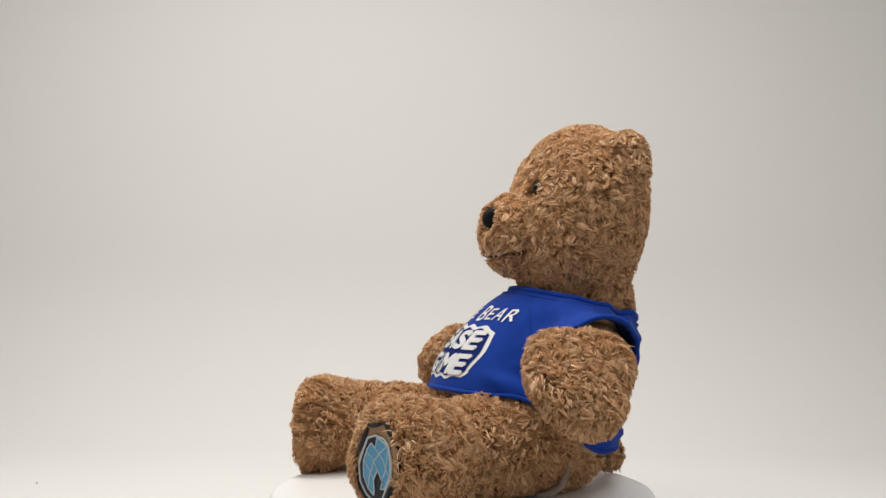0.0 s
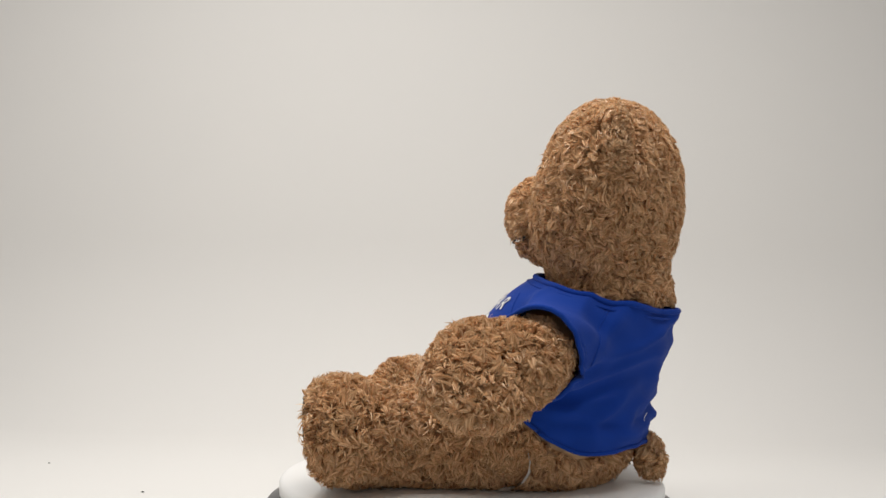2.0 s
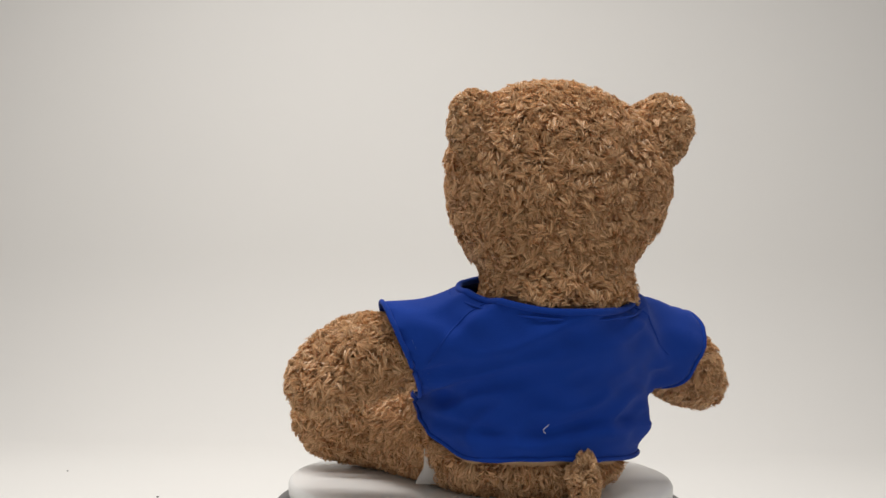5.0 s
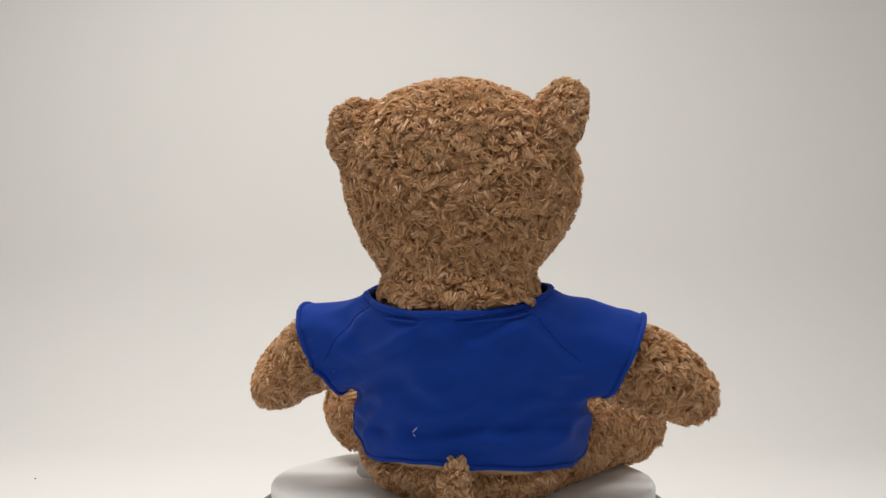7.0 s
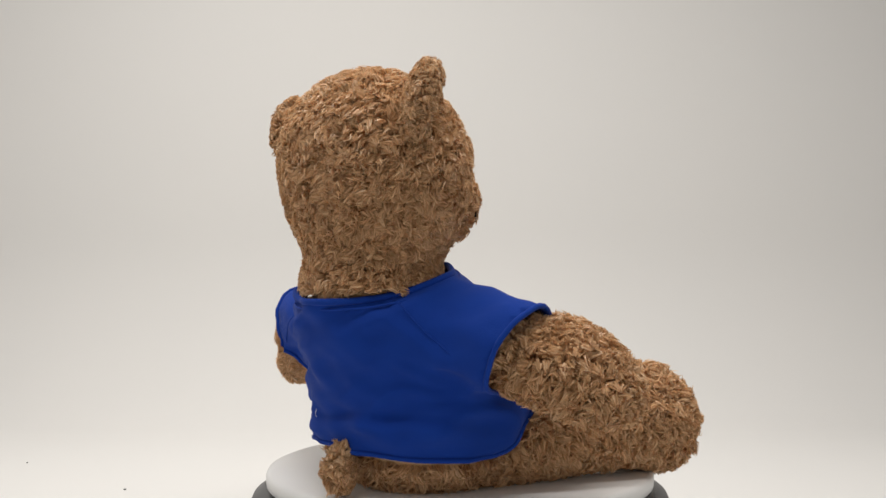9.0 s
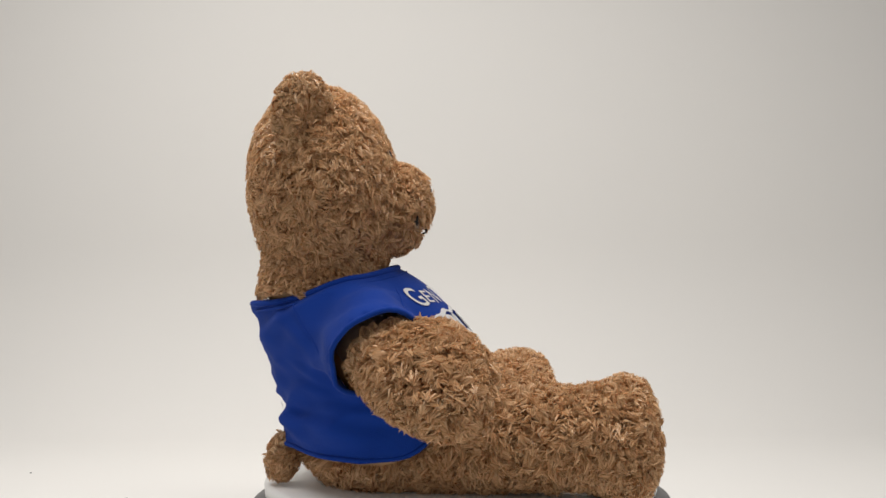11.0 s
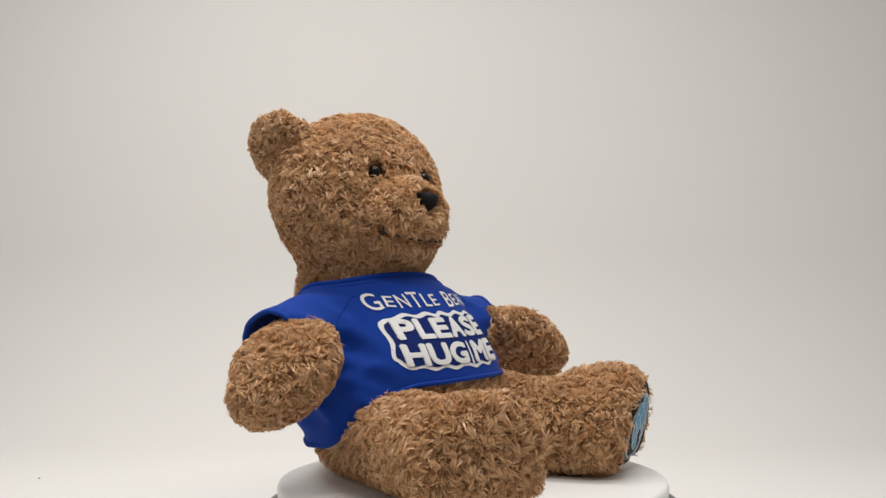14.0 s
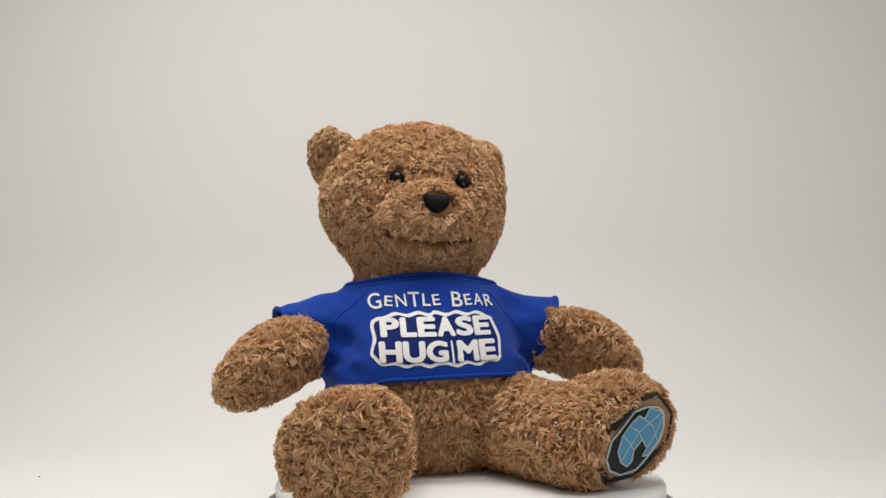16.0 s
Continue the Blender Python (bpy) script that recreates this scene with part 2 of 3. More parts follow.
SOLE_AT, SOLE_N = np.array(P(0.108, -0.067, 0.034)), np.array((0.38, -0.91, -0.15))
SOLE_N = SOLE_N / np.linalg.norm(SOLE_N)


def flat_soled(d, at, n, k=0.012):
    def e(p):
        a, b = d(p), (p - at) @ n
        h = np.clip(0.5 + 0.5 * (a - b) / k, 0, 1)
        return b + (a - b) * h + k * h * (1 - h)
    return e


LEG_L = seated(flat_soled(melt(0.012, cone(P(0.0320, 0.0603, 0.0359), P(0.0844, -0.0538, 0.0269), 0.0318, 0.0240), ball(P(0.1088, -0.0503, 0.0360), (0.0295, 0.0451, 0.0288), 1.7, 0, 37.3)),
                          SOLE_AT - 0.0005 * SOLE_N, SOLE_N))
RIGHT_N = np.array((-0.1216, -0.9926, 0.0))
LEG_R = seated(flat_soled(melt(0.014, cone(P(-0.0211, 0.0594, 0.0282), P(-0.0687, -0.0718, 0.0354), 0.0267, 0.0242), ball(P(-0.0560, -0.1060, 0.0328), (0.0492, 0.0332, 0.0362), 1, 0, -16.4)),
                          np.array(P(0, 0, 0)) + 0.1105 * RIGHT_N, RIGHT_N, 0.022))


def ear_form(c, r, turn):
    R = np.array(Euler([radians(a) for a in turn]).to_matrix())
    hollow = ball(np.array(c) + R @ np.array((0, -0.0112, -0.001)), (0.0122, 0.0105, 0.0165), *turn)
    return less(grown(ball(c, r, *turn), 0.0005), hollow)


EAR_L_AT, EAR_R_AT = P(0.0510, 0.1015, 0.2150), P(-0.0598, 0.0918, 0.2215)
EAR_L = ear_form(EAR_L_AT, (0.0188, 0.0068, 0.0230), (4, 33, 33))
EAR_R = ear_form(EAR_R_AT, (0.0192, 0.0068, 0.0248), (15, -30, -45))
TAIL_AT = P(-0.011, 0.1135, 0.0180)
TAIL = ball(TAIL_AT, (0.0050, 0.0065, 0.0115))
SLEEVE_L = cone(P(0.040, 0.072, 0.0970), P(0.108, 0.0725, 0.0870), 0.0295, 0.0245)
SLEEVE_R = cone(P(-0.040, 0.070, 0.0980), P(-0.112, 0.043, 0.0865), 0.0295, 0.0250)
SHIRT_FORM = melt(0.012, grown(TRUNK, 0.0012), SLEEVE_L, SLEEVE_R, ball(P(-0.003, 0.0845, 0.112), (0.0415, 0.0415, 0.033)))
# the slanting ends of the sleeves: a point and the way out
SLEEVE_ENDS = ((P(0.1010, 0.0750, 0.1120), (0.90, -0.05, -0.43)), (P(-0.1045, 0.0467, 0.1115), (-0.86, -0.26, -0.44)))
CHEST = P(0.003, 0.066, 0.086)


def smooth(x):
    x = np.clip(x, 0, 1)
    return x * x * (3 - 2 * x)


def hem_height(x, y):
    """Height of the shirt's lower edge round the body: low behind, rising over the lap."""
    return 0.0270 + 0.0390 * smooth((0.072 + 0.35 * x - y) / 0.075) + 0.002 * smooth((y - 0.09) / 0.03) + 0.0014 * np.sin(38 * x + 1)


def creases(p):
    """Soft folds of the jersey; none under the print."""
    x, y, z = (p - np.array(CHEST)).T
    back = smooth((y + 0.005) / 0.03)
    out = smooth((np.abs(x) - 0.044) / 0.018)
    soft = np.maximum(back, out)
    h = np.zeros(len(p))
    for i, q in enumerate(p):
        # long flat folds across the cloth, and slanting ones out of the sides
        a = noise.noise(Vector((q[0] * 20 + 0.3 * math.sin(q[2] * 60), q[1] * 20, q[2] * 58 + q[0] * 22)))
        b = noise.noise(Vector((q[0] * 38 + 7, q[1] * 38, q[2] * 70 - q[0] * 30)))
        h[i] = 0.0078 * (0.30 - abs(a)) + 0.0024 * b
    # the rolled fold above the hem
    wave = 0.004 * np.sin(26 * x + 0.6) + 0.002 * np.sin(71 * x)
    h += (0.0016 * np.exp(-((z + 0.044 + wave) / 0.0030) ** 2) - 0.0018 * np.exp(-((z + 0.0375 + wave) / 0.0026) ** 2)) * back
    for s in (-1, 1):
        u = s * x
        # the sunk raglan line, and the folds that run out of the armpit
        t = smooth((u - 0.035) / 0.012) * (1 - smooth((u - 0.085) / 0.012))
        line = (z - 0.033) + 0.85 * (u - 0.042)
        h -= 0.0008 * np.exp(-(line / 0.0034) ** 2) * t * back
        h += 0.0011 * np.exp(-((line + 0.008) / 0.0045) ** 2) * t * back
        for k, (a, b) in enumerate(((0.30, 0.002), (0.75, -0.006), (-0.15, -0.014), (-0.6, -0.020))):
            g = (z + 0.010 - b) + a * (u - 0.066)
            h += (0.0017 if k % 2 else -0.0020) * np.exp(-(g / 0.0038) ** 2) * np.exp(-((u - 0.064) / 0.020) ** 2)
    return h * soft


def loop_of(bm, edges):
    """The corners of a closed ring of edges, in order."""
    edges = set(edges)
    e = edges.pop()
    ring = [e.verts[0], e.verts[1]]
    while True:
        nxt = [q for q in ring[-1].link_edges if q in edges]
        if not nxt:
            break
        edges.discard(nxt[0])
        ring.append(nxt[0].other_vert(ring[-1]))
    return [v.co.copy() for v in ring[:-1]], edges


def snapped(p, d):
    for _ in range(4):
        p = p - gradient(d, p) * d(p)[:, None]
    return p


def t_shirt(root):
    w, f = ICO[6]
    v = outward(CHEST, w, SHIRT_FORM)
    bm = bmesh.new()
    vs = [bm.verts.new(p) for p in v]
    for t in f:
        bm.faces.new([vs[i] for i in t])

    def cut(at, normal, above=-1.0):
        faces = [g for g in bm.faces if min(q.co.z for q in g.verts) > above]
        geom = list({e for g in faces for e in g.verts[:] + g.edges[:]}) + faces
        bmesh.ops.bisect_plane(bm, geom=geom, dist=1e-6, plane_co=at, plane_no=normal, clear_outer=True)

    cords = []
    cut(P(0, 0.075, 0.1262), (0, 0.233, 0.972))
    for at, out in SLEEVE_ENDS:
        cut(at, out, 0.055)
    for q in bm.verts:
        q.co.z -= float(hem_height(q.co.x - MX, q.co.y))
    cut((0, 0, 0), (0, 0, -1))
    for q in bm.verts:
        q.co.z += float(hem_height(q.co.x - MX, q.co.y))
    rest = {e for e in bm.edges if e.is_boundary}
    n = gradient(SHIRT_FORM, np.array([q.co[:] for q in bm.verts]))
    h = creases(np.array([q.co[:] for q in bm.verts]))
    for q, a, k in zip(bm.verts, n, h):
        q.co += Vector(a) * float(k)
    while rest:
        ring, rest = loop_of(bm, rest)
        if len(ring) > 20:
            cords.append(ring)
    me = bpy.data.meshes.new("t_shirt")
    bmesh.ops.recalc_face_normals(bm, faces=bm.faces[:])
    bm.to_mesh(me)
    bm.free()
    me.materials.append(SHIRT)
    me.polygons.foreach_set("use_smooth", [True] * len(me.polygons))
    shirt = part("t_shirt", me, root, "royal blue cotton t-shirt with a white print")
    thick = shirt.modifiers.new("cloth", "SOLIDIFY")
    thick.thickness, thick.offset = 0.0016, -1
    for ring in cords:
        z = sum(q.z for q in ring) / len(ring)
        x = sum(q.x for q in ring) / len(ring) - MX
        name = "collar" if z > 0.115 else "sleeve_hem" if abs(x) > 0.06 else "hem"
        part(name, mesh_of(name, *tube(ring[::2], 0.0016 if name != "collar" else 0.0021, 8, True), SHIRT), shirt)
        if name == "collar":
            low = snapped(np.array([(q + (q - Vector(P(-0.003, 0.081, q.z))).normalized() * 0.005 + Vector((0, 0, -0.004)))[:] for q in ring[::2]]), SHIRT_FORM)
            part("collar_seam", mesh_of("collar_seam", *tube(low, 0.0007, 6, True), SHIRT), shirt)
    # raglan seams from the collar to the armpits, front and back
    for s in (-1, 1):
        for y0, z0, y1, z1, x1 in ((0.103, 0.121, 0.088, 0.086, 0.078), (0.040, 0.124, 0.030, 0.090, 0.080)):
            line = []
            for i in range(18):
                t = i / 17
                q = np.array(P(s * (0.043 + (x1 - 0.043) * t), y0 + (y1 - y0) * t, z0 + (z1 - z0) * t))
                line.append(q)
            on = snapped(np.array(line), SHIRT_FORM)
            on = on + gradient(SHIRT_FORM, on) * (creases(on)[:, None] + 0.0001)
            part("seam", mesh_of("seam", *tube(on, 0.0005, 6), SHIRT), shirt)
    # rows of stitches round the sleeve ends
    for ring in cords:
        x = sum(q.x for q in ring) / len(ring) - MX
        if abs(x) > 0.06:
            s = 1 if x > 0 else -1
            dots = []
            on = snapped(np.array([(r + Vector((-s * 0.006, 0, 0.001)))[:] for r in ring]), grown(SHIRT_FORM, 0.0002))
            for i in range(0, len(on) - 1, 2):
                dots.append(tube([on[i], on[i] * 0.35 + on[i + 1] * 0.65], 0.00035, 5))
            part("stitching", mesh_of("stitching", *joined(*dots), STITCH), shirt)
    chest_print(shirt)
    curl = snapped(np.array([P(0.013 + 0.0016 * math.sin(i * 0.9), 0.117, 0.0440 + 0.0011 * i) for i in range(6)]), grown(SHIRT_FORM, 0.0026))
    part("loose_thread", mesh_of("loose_thread", *tube(curl, 0.0002, 5), PRINT), shirt, "loose white thread stuck to the cloth")
    return shirt


def on_chest(pts, lift):
    """Flat drawing points (across, height) laid on the shirt's front."""
    pts = np.array(pts)
    c = np.stack([MX + 0.001 + pts[:, 0], np.full(len(pts), 0.066), pts[:, 1] - 0.0017], 1)
    way = np.broadcast_to(np.array((0.0, -1.0, 0.0)), c.shape)
    return outward(c, way, grown(SHIRT_FORM, lift))


def flat_mesh(outline=None, text=None, fine=0.003):
    """A flat shape, in pieces small enough to bend."""
    bm = bmesh.new()
    if text:
        bm.from_mesh(text)
    else:
        bm.faces.new([bm.verts.new((x, y, 0)) for x, y in outline])
    bmesh.ops.triangulate(bm, faces=bm.faces[:])
    for _ in range(6):
        long = [e for e in bm.edges if e.calc_length() > fine]
        if not long:
            break
        bmesh.ops.subdivide_edges(bm, edges=long, cuts=1)
        bmesh.ops.triangulate(bm, faces=bm.faces[:])
    v = np.array([q.co[:] for q in bm.verts])
    f = [[q.index for q in g.verts] for g in bm.faces]
    bm.free()
    return v, f


def letters(body, size, fat=0.0, turn=0.0, fine=0.003):
    cu = bpy.data.curves.new("letters", "FONT")
    cu.body, cu.size, cu.offset, cu.align_x, cu.resolution_u = body, size, fat, "CENTER", 4
    ob = new("letters", cu)
    dg = bpy.context.evaluated_depsgraph_get()
    me = bpy.data.meshes.new_from_object(ob.evaluated_get(dg))
    bpy.data.objects.remove(ob)
    v, f = flat_mesh(text=me, fine=fine)
    bpy.data.meshes.remove(me)
    c, s = math.cos(turn), math.sin(turn)
    return np.stack([c * v[:, 0] - s * v[:, 1], s * v[:, 0] + c * v[:, 1]], 1), f


def fitted(v, x0, x1, y0, y1):
    lo, hi = v.min(0), v.max(0)
    return (v - lo) / (hi - lo) * np.array((x1 - x0, y1 - y0)) + np.array((x0, y0))


def badge_outline(grow):
    """The waved cushion round the two printed words."""
    out = []
    for i in range(160):
        a = 2 * math.pi * i / 160
        ca, sa = math.cos(a), math.sin(a)
        k = (abs(ca) ** 6 + abs(sa) ** 6) ** (-1 / 6)
        x, y = 0.0436 * k * ca, 0.0175 * k * sa
        y += (0.0009 * math.sin(x * 420 + 1.0) + 0.0012 * (x / 0.045) ** 2 * (-1 if sa > 0 else 1) * 0.6) * (abs(sa) > 0.25)
        x += 0.0009 * math.cos(y * 290) * (abs(ca) > 0.8)
        x -= 0.0016 * (y / 0.0175) * (1 if ca < 0 else -1) * -1
        out.append((x + grow * ca * 1.0, 0.0935 + y + grow * sa * 1.0))
    return out


def chest_print(shirt):
    for name, mat, grow, lift in (("print_border", PRINT, 0.0, 0.0004), ("print_field", NAVY, -0.0024, 0.0007)):
        v, f = flat_mesh(outline=badge_outline(grow))
        part(name, mesh_of(name, on_chest(v[:, :2], lift), f, mat), shirt)
    for word, x0, x1, y0, y1 in (("PLEASE", -0.0378, 0.0378, 0.0950, 0.1077), ("HUG", -0.0395, 0.0055, 0.0787, 0.0922), ("ME", 0.0110, 0.0397, 0.0787, 0.0922)):
        wide = [1.18 if c == "M" else 1.05 if c in "HUG" else 0.86 if c == "L" else 1.0 for c in word]
        at = x0
        for c, w in zip(word, wide):
            step = (x1 - x0) * w / sum(wide)
            v, f = letters(c, 0.016, 0.0, fine=0.05 if c == "M" else 0.003)
            v = fitted(v, at + 0.0012, at + step - 0.0012, y0 + 0.0007, y1 - 0.0007)
            # a fat letter: the same letter laid down round itself
            coats = [(on_chest(v + np.array(o), 0.0009 + 0.00007 * k), f) for k, o in enumerate(((0.001, 0), (-0.001, 0), (0, 0.0008), (0, -0.0008), (0.0007, 0.0006), (-0.0007, -0.0006), (0.0007, -0.0006), (-0.0007, 0.0006)))]
            part("letter", mesh_of("letter", *joined(*coats), PRINT), shirt)
            at += step
    v, f = flat_mesh(outline=[(0.0076, 0.0776), (0.0090, 0.0776), (0.0086, 0.0915), (0.0080, 0.0925), (0.0074, 0.0915)])
    part("divider", mesh_of("divider", on_chest(v[:, :2], 0.0010), f, PRINT), shirt)
    title = "GENTLE BEAR"
    at = -0.0445
    for i, c in enumerate(title):
        w = 1.00 * (0.0105, 0.0075, 0.0088, 0.0090, 0.0068, 0.0070, 0.0065, 0.0092, 0.0072, 0.0084, 0.0086)[i]
        tall = (0.0108, 0.0074, 0.0088, 0.0100, 0.0086, 0.0076, 0, 0.0104, 0.0078, 0.0082, 0.0084)[i]
        if c != " ":
            v, f = letters(c, 0.010, 0.00008, (0.12, -0.1, 0.05, 0.0, -0.06, 0.05, 0, -0.05, 0.06, -0.03, 0.08)[i])
            low = 0.1135 + (0.0002, 0.0018, 0.0012, 0.0012, 0.0014, 0.0018, 0, 0.0006, 0.0014, 0.0012, 0.0002)[i]
            v = fitted(v, at + 0.0007, at + w - 0.0007, low, low + tall)
            part("letter", mesh_of("letter", on_chest(v, 0.0007), f, PRINT), shirt)
        at += w


SOLE_U = np.cross((0, 0, 1), SOLE_N)
SOLE_U = SOLE_U / np.linalg.norm(SOLE_U)
SOLE_V = np.cross(SOLE_N, SOLE_U)
SOLE_MID = SOLE_AT + 0.0045 * SOLE_U - 0.0045 * SOLE_V
LEAN = radians(-45)


def on_sole(pts, lift):
    pts = np.array(pts, float) * (1.20, 1.17)
    u = pts[:, 0] * math.cos(LEAN) - pts[:, 1] * math.sin(LEAN)
    w = pts[:, 0] * math.sin(LEAN) + pts[:, 1] * math.cos(LEAN)
    c = SOLE_MID - 0.03 * SOLE_N + u[:, None] * SOLE_U + w[:, None] * SOLE_V
    return outward(c, np.broadcast_to(SOLE_N, c.shape), grown(LEG_L, 0.0030 + lift))


def foot_badge(leg):
    """An embroidered shield with a globe, sewn on the sole."""
    shield = [(-0.007, 0.027), (0.010, 0.027), (0.0165, 0.016), (0.0165, -0.013), (0.006, -0.026), (-0.008, -0.026), (-0.0165, -0.014), (-0.0165, 0.014)]

    def grow(k):
        return [(x * k, y * k) for x, y in shield]

    v, f = flat_mesh(outline=grow(1.0))
    patch = part("badge", mesh_of("badge", on_sole(v[:, :2], 0.0), f, PAT_TAN), leg, "embroidered shield badge on tan felt")

    def cord(name, pts, r, mat, lift, closed=False):
        fine = []
        n = len(pts)
        for i in range(n if closed else n - 1):
            a, b = pts[i], pts[(i + 1) % n]
            for k in range(5):
                fine.append((a[0] + (b[0] - a[0]) * k / 5, a[1] + (b[1] - a[1]) * k / 5))
        if not closed:
            fine.append(pts[-1])
        part(name, mesh_of(name, *tube(on_sole(fine, lift), r, 6, closed), mat), patch)

    def panel(name, pts, mat, lift):
        v, f = flat_mesh(outline=pts)
        part(name, mesh_of(name, on_sole(v[:, :2], lift), f, mat), patch)

    cord("edge_stitch", grow(0.985), 0.0008, PAT_BLACK, 0.0003, True)
    # unreadable words round the rim: plain bars
    for a, b in (((-0.0150, -0.006), (-0.0150, 0.013)), ((-0.0145, 0.0155), (-0.0085, 0.0245)), ((0.0150, -0.011), (0.0150, 0.006)), ((0.0145, -0.0135), (0.0065, -0.0235)), ((-0.0085, -0.0245), (0.005, -0.0245))):
        cord("word_bar", [a, b], 0.0014, PAT_BLACK, 0.0008)
    inner = [(-0.002, 0.0215), (0.003, 0.0225), (0.0085, 0.018), (0.0125, 0.011), (0.0128, -0.010), (0.008, -0.018), (0.0, -0.0215), (-0.007, -0.0195), (-0.012, -0.011), (-0.0125, 0.009), (-0.008, 0.0165)]
    panel("shield_field", inner, PAT_BLACK, 0.0006)
    cord("shield_rim", inner, 0.0007, PAT_LIGHT, 0.0008, True)
    globe = [(-0.006, 0.0175), (0.0, 0.021), (0.0035, 0.0212), (0.009, 0.0165), (0.0118, 0.010), (0.0118, 0.000), (0.0095, -0.003), (0.0085, 0.002), (0.0025, 0.003), (0.0025, -0.0045), (0.006, -0.0095),
             (0.006, -0.013), (0.001, -0.0145), (-0.005, -0.012), (-0.009, -0.005), (-0.0095, 0.004), (-0.0085, 0.010), (-0.0045, 0.011)]
    panel("globe", globe, PAT_BLUE, 0.0010)
    cord("globe_rim", globe, 0.00045, PAT_LIGHT, 0.0012, True)
    for line in ([(-0.0095, 0.002), (-0.003, 0.004), (0.0025, 0.003)], [(-0.0045, 0.011), (0.003, 0.0125), (0.0118, 0.009)], [(0.002, 0.021), (-0.0005, 0.012), (-0.002, 0.004), (-0.001, -0.006), (0.001, -0.0145)],
                 [(0.0035, 0.0212), (0.0072, 0.012), (0.0085, 0.002)], [(-0.009, -0.004), (-0.003, -0.004), (0.0025, -0.0045)]):
        cord("grid_line", line, 0.00035, PAT_LIGHT, 0.0012)


def mouth_line():
    """Dashes of the stitched smile, from corner to corner."""
    pts = []
    for i in range(41):
        t = -1 + 2 * i / 40
        x = 0.0030 + 0.0283 * t
        z = 0.1568 + 0.0046 * abs(t) ** 2.2 - 0.0018 * t
        pts.append((x, z))
    c = np.array([P(x * 0.3, 0.075, z) for x, z in pts])
    way = np.array([P(x, 0.030 + 0.010 * (x / 0.028) ** 2, z) for x, z in pts]) - c
    way /= np.linalg.norm(way, axis=1)[:, None]
    return outward(c, way, grown(HEAD, 0.0053))


def bear():
    root = tagged(new("teddy_bear"), "sitting brown plush teddy bear in a blue t-shirt on the turntable", "teddy bear")
    root.location = (0, 0, TOP)
    worn = lambda p: np.maximum(grown(SHIRT_FORM, 0.004)(p), hem_height(p[:, 0] - MX, p[:, 1]) - 0.005 - p[:, 2])
    collar = lambda p: p[:, 2] + 0.24 * (p[:, 1] - 0.075) - 0.1185 - 0.0116 * smooth((p[:, 1] - 0.086) / 0.018)
    under = lambda p: np.maximum(worn(p), collar(p))
    sleeves = lambda p: np.minimum(*[np.maximum(d(p), (p - np.array(at)) @ np.array(out) + 0.004) for d, (at, out) in zip((SLEEVE_L, SLEEVE_R), SLEEVE_ENDS)])
    furred("torso", *form(P(0.003, 0.055, 0.05), TORSO), TORSO, root, 34000, hidden=(under, lambda p: 0.100 - p[:, 2], LEG_L, LEG_R))

    mouth = mouth_line()
    dashes = lambda p: np.min(np.linalg.norm(p[:, None] - mouth[None, ::2], axis=2), axis=1) - 0.0064
    nose_at, nose_form = P(0.0058, 0.0222, 0.1835), ball(P(0.0058, 0.0250, 0.1835), (0.0118, 0.014, 0.0085))
    eye_at = [P(-0.0187, 0.0480, 0.2040), P(0.0263, 0.0545, 0.2021)]
    eye_forms = [ball(e, (0.0076, 0.018, 0.0076)) for e in eye_at]
    head = furred("head", *form(P(-0.003, 0.082, 0.182), HEAD, 6), HEAD, root, 88000, length=0.0090, hidden=(dashes, nose_form, *eye_forms, under, lambda p: p[:, 2] - 0.110))
    for c, d in ((EAR_L_AT, EAR_L), (EAR_R_AT, EAR_R)):
        furred("ear", *form(c, d), d, head, 12000, length=0.0062, hidden=(HEAD,))
    for e in eye_at:
        out = gradient(HEAD, np.array([e]))[0]
        on = outward(np.array([P(0, 0.085, e[2])]), (np.array([e]) - np.array([P(0, 0.085, e[2])])) / np.linalg.norm(np.array(e) - np.array(P(0, 0.085, e[2]))), HEAD)[0]
        w, f = ICO[4]
        part("eye", mesh_of("eye", w * 0.0052 + on + 0.0008 * out, f, EYE), head, "glossy black plastic eye")
    # nose: a rounded triangle, broad above
    w, f = ICO[4]
    v = w * np.array((0.0104, 0.0060, 0.0066))
    v[:, 0] *= 0.78 + 0.30 * np.clip(w[:, 2] + 0.2, -1, 1)
    v[:, 2] += 0.0012 * np.abs(w[:, 0]) * (w[:, 2] > 0)
    part("nose", mesh_of("nose", v + np.array(nose_at), f, NOSE), head, "black felt nose")
    cuts = ((0, 3), (5, 8), (10, 14), (15, 19), (20, 25), (26, 30), (31, 36), (37, 41))
    for a, b in cuts:
        part("mouth_stitch", mesh_of("mouth_stitch", *tube(mouth[a:b], 0.00075, 6), THREAD), head)
    for k in (1, 39):
        q = mouth[k]
        part("mouth_stitch", mesh_of("mouth_stitch", *tube([q + np.array((0, 0, -0.0022)), q, q + np.array((0, -0.0004, 0.0042))], 0.0008, 6), THREAD), head)

    long_u, long_v = math.cos(LEAN) * SOLE_U + math.sin(LEAN) * SOLE_V, math.cos(LEAN) * SOLE_V - math.sin(LEAN) * SOLE_U
    sole = lambda p: np.maximum(np.linalg.norm(np.stack([((p - SOLE_MID) @ long_u) / 0.0208, ((p - SOLE_MID) @ long_v) / 0.0318], 1), axis=1) - 1, -((p - SOLE_AT) @ SOLE_N) - 0.02)
    furred("arm", *form(P(0.108, 0.06, 0.082), ARM_L), ARM_L, root, 25000, hidden=(sleeves, TRUNK))
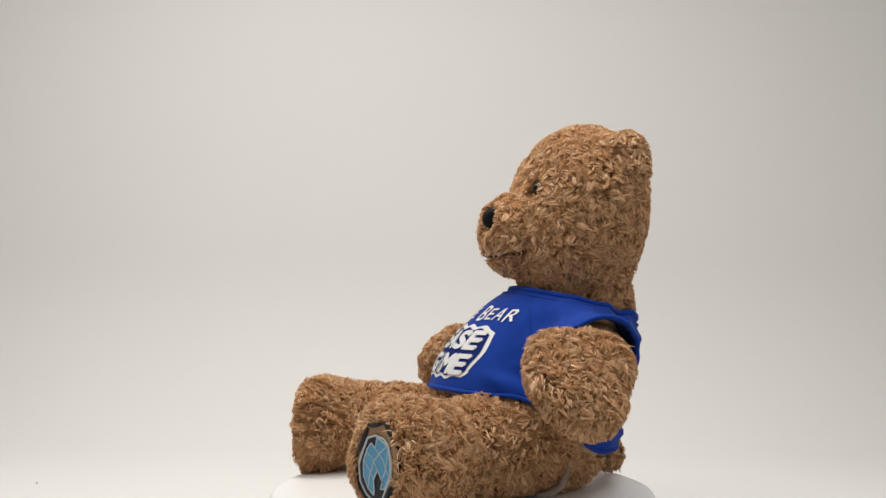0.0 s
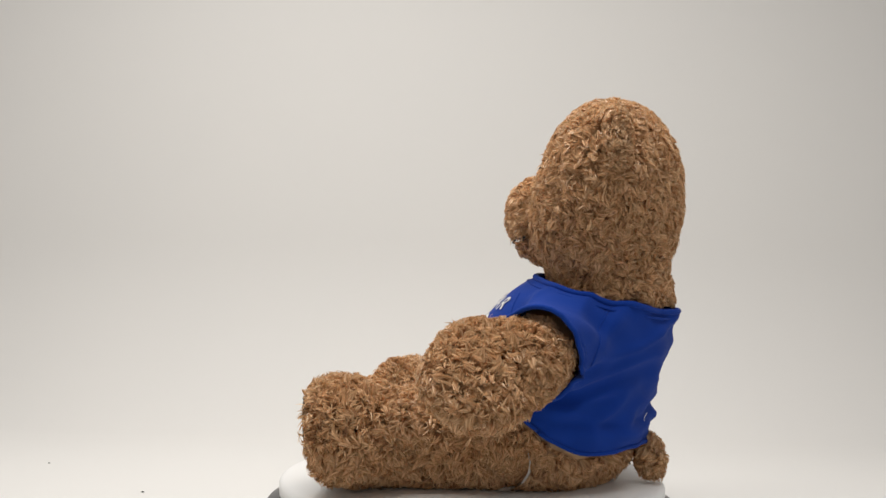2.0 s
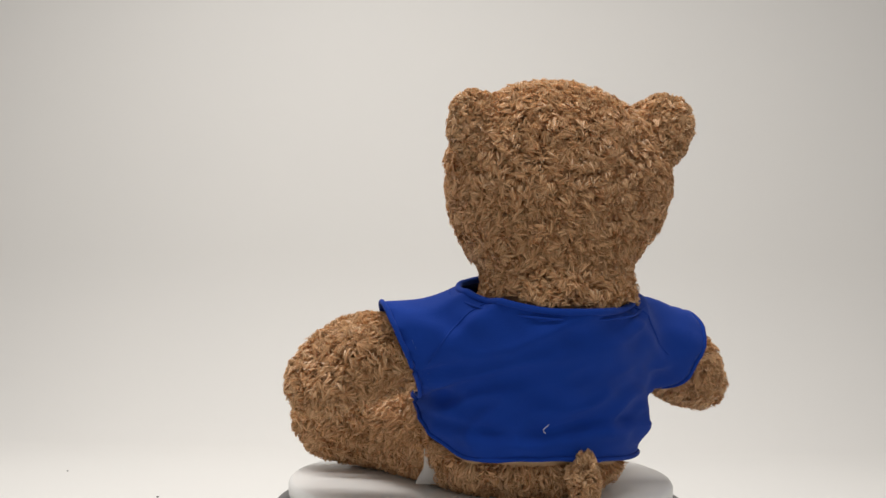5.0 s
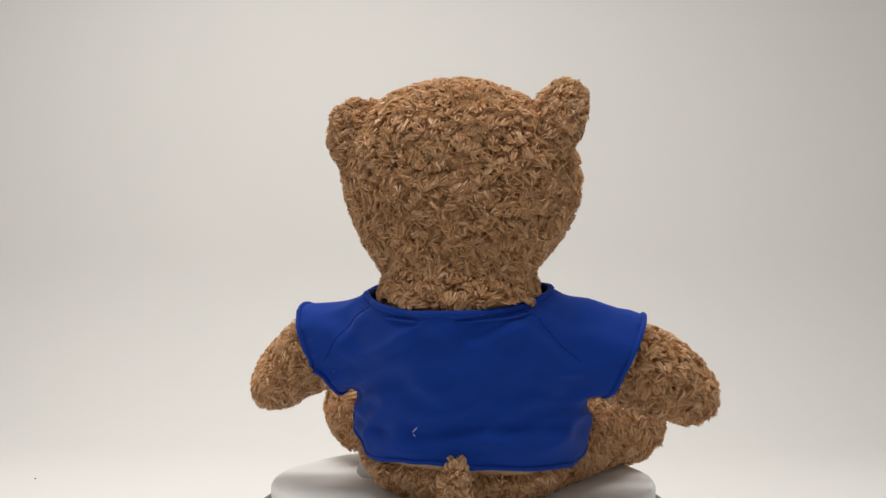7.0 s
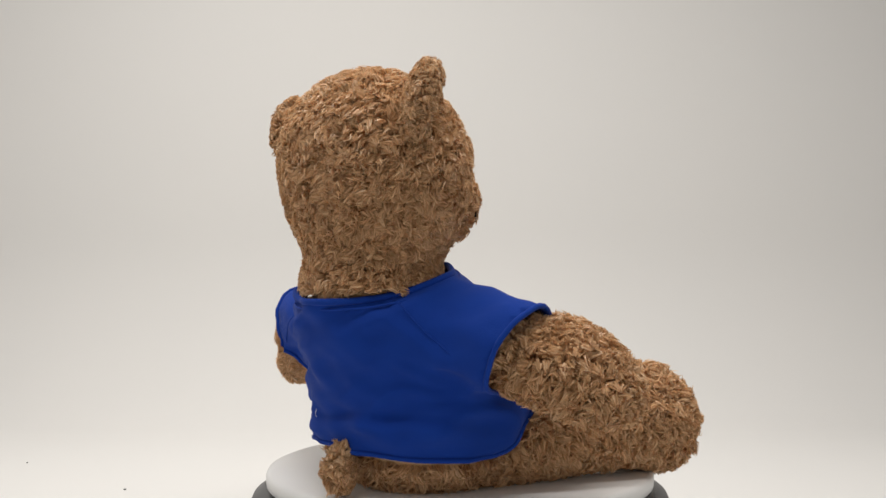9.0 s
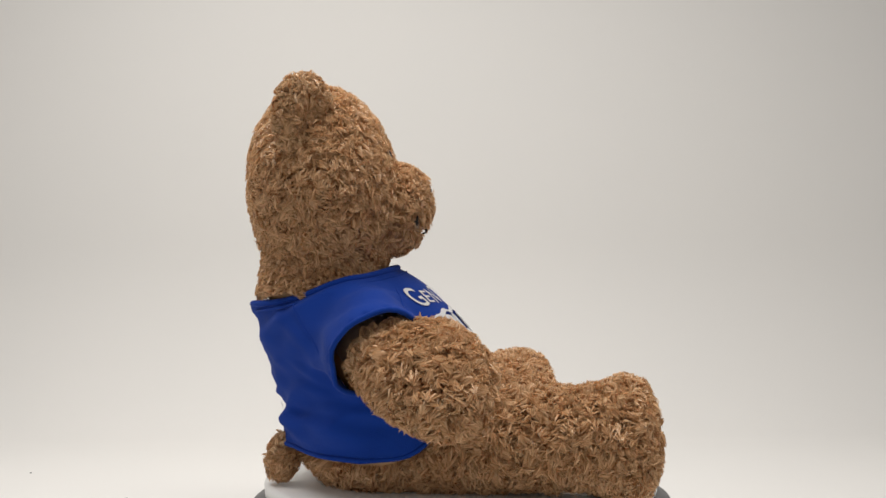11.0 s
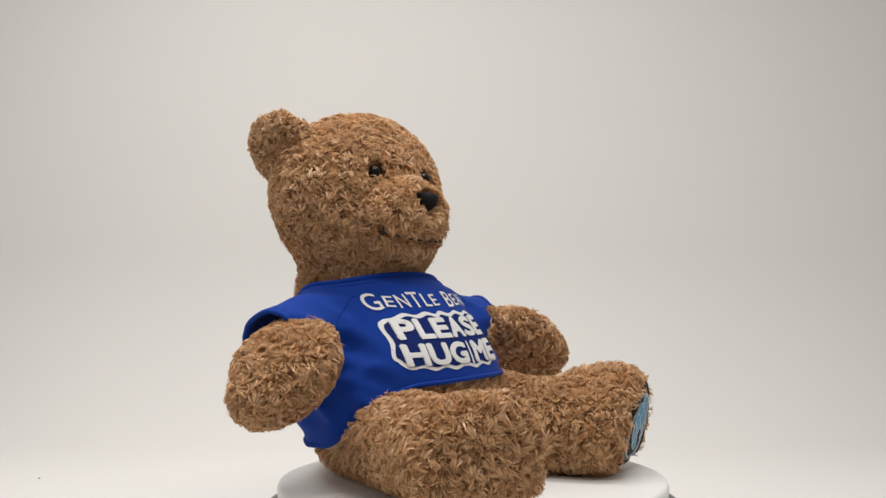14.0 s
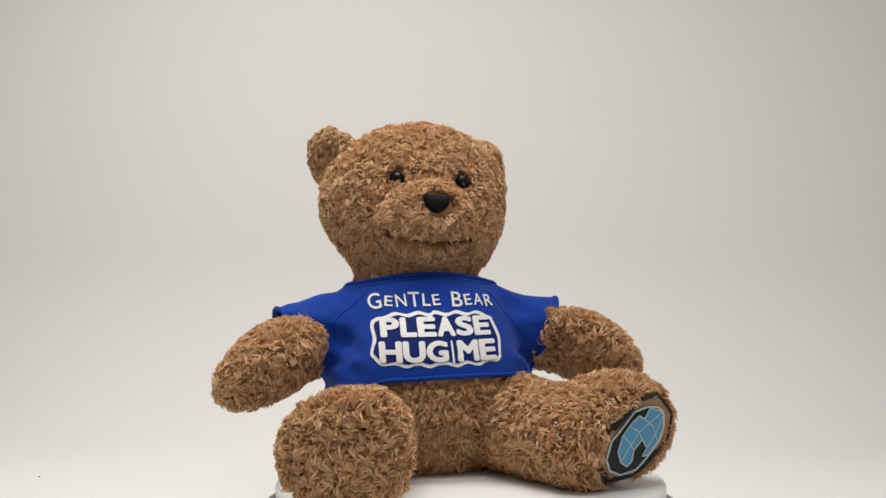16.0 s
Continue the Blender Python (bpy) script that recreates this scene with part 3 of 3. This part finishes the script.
    furred("arm", *form(P(-0.112, 0.030, 0.077), ARM_R), ARM_R, root, 25000, hidden=(sleeves, TRUNK))
    left = furred("leg", *form(P(0.075, -0.02, 0.034), LEG_L), LEG_L, root, 38000, hidden=(sole, under, grown(TRUNK, -0.006)))
    furred("leg", *form(P(-0.048, -0.045, 0.031), LEG_R), LEG_R, root, 40000, hidden=(under, grown(TRUNK, -0.006)))
    furred("tail", *form(TAIL_AT, TAIL), TAIL, root, 2500, length=0.0075)
    foot_badge(left)
    t_shirt(root)
    care_tag(root)
    return root


def care_tag(root):
    """A folded satin tag that hangs from the hip seam to the disc."""
    along, v, f = np.array((0.92, 0.39, 0)), [], []
    path = [(0.049, 0.0255), (0.0505, 0.020), (0.0495, 0.014), (0.045, 0.0075), (0.038, 0.0030), (0.030, 0.0016)]
    base = np.array(P(0.0560, 0.008, 0.0))
    n = 6
    for lift in (0.0, 0.0007):
        for y, z in path:
            for i in range(n):
                t = i / (n - 1)
                v.append(base + along * (0.017 + 0.003 * (z < 0.01)) * t + np.array((0.0, y - 0.012 * t * 0.4, z + lift + 0.0012 * t)))
    m = len(path)
    for l in range(2):
        for j in range(m - 1):
            for i in range(n - 1):
                q = [l * m * n + j * n + i, l * m * n + j * n + i + 1, l * m * n + (j + 1) * n + i + 1, l * m * n + (j + 1) * n + i]
                f.append(q if l else q[::-1])
    tag = part("care_tag", mesh_of("care_tag", v, f, TAG), root, "white satin care tag with faint print")
    for j in (1, 2, 3):
        a, b = np.array(v[m * n + j * n + 1]), np.array(v[m * n + j * n + 4])
        a2 = a * 0.8 + np.array(v[m * n + (j + 1) * n + 1]) * 0.2
        b2 = b * 0.8 + np.array(v[m * n + (j + 1) * n + 4]) * 0.2
        part("print_bar", mesh_of("print_bar", *tube([a + (0, 0.0004, 0.0004), (a + b) / 2 + (0, 0.0004, 0.0004), b + (0, 0.0004, 0.0004)], 0.00025, 5), GREY_INK), tag)


backdrop()
disc = turntable()
teddy = bear()

# degrees by which the disc and the bear on it are turned
TURN = [(0.5 * i, 280.3 - 16.905 * 0.5 * i) for i in range(33)]


def crumbs():
    """Two specks that lie on the paper."""
    for x, y, r in ((-0.2664, 0.126, 0.0007), (-0.3904, 0.2328, 0.0006)):
        w, f = ICO[4]
        v = np.array([q * r * (1 + 0.35 * noise.noise(Vector(q * 2.1 + x * 50))) * np.array((1.5, 1.0, 0.6)) for q in w])
        v[:, 2] -= v[:, 2].min()
        ob = tagged(new("crumb", mesh_of("crumb", v, f, NOSE)), "tiny dark crumb lying on the white paper", "crumb", "crumbs on the paper")
        ob.location = (x, y, 0.0)


def motions():
    walk(disc, [(t, pose(0, 0, TOP, 0, 0, a)) for t, a in TURN])
    walk(teddy, [(t, pose(0, 0, TOP, -0.41, -0.99, a)) for t, a in TURN])


crumbs()
motions()
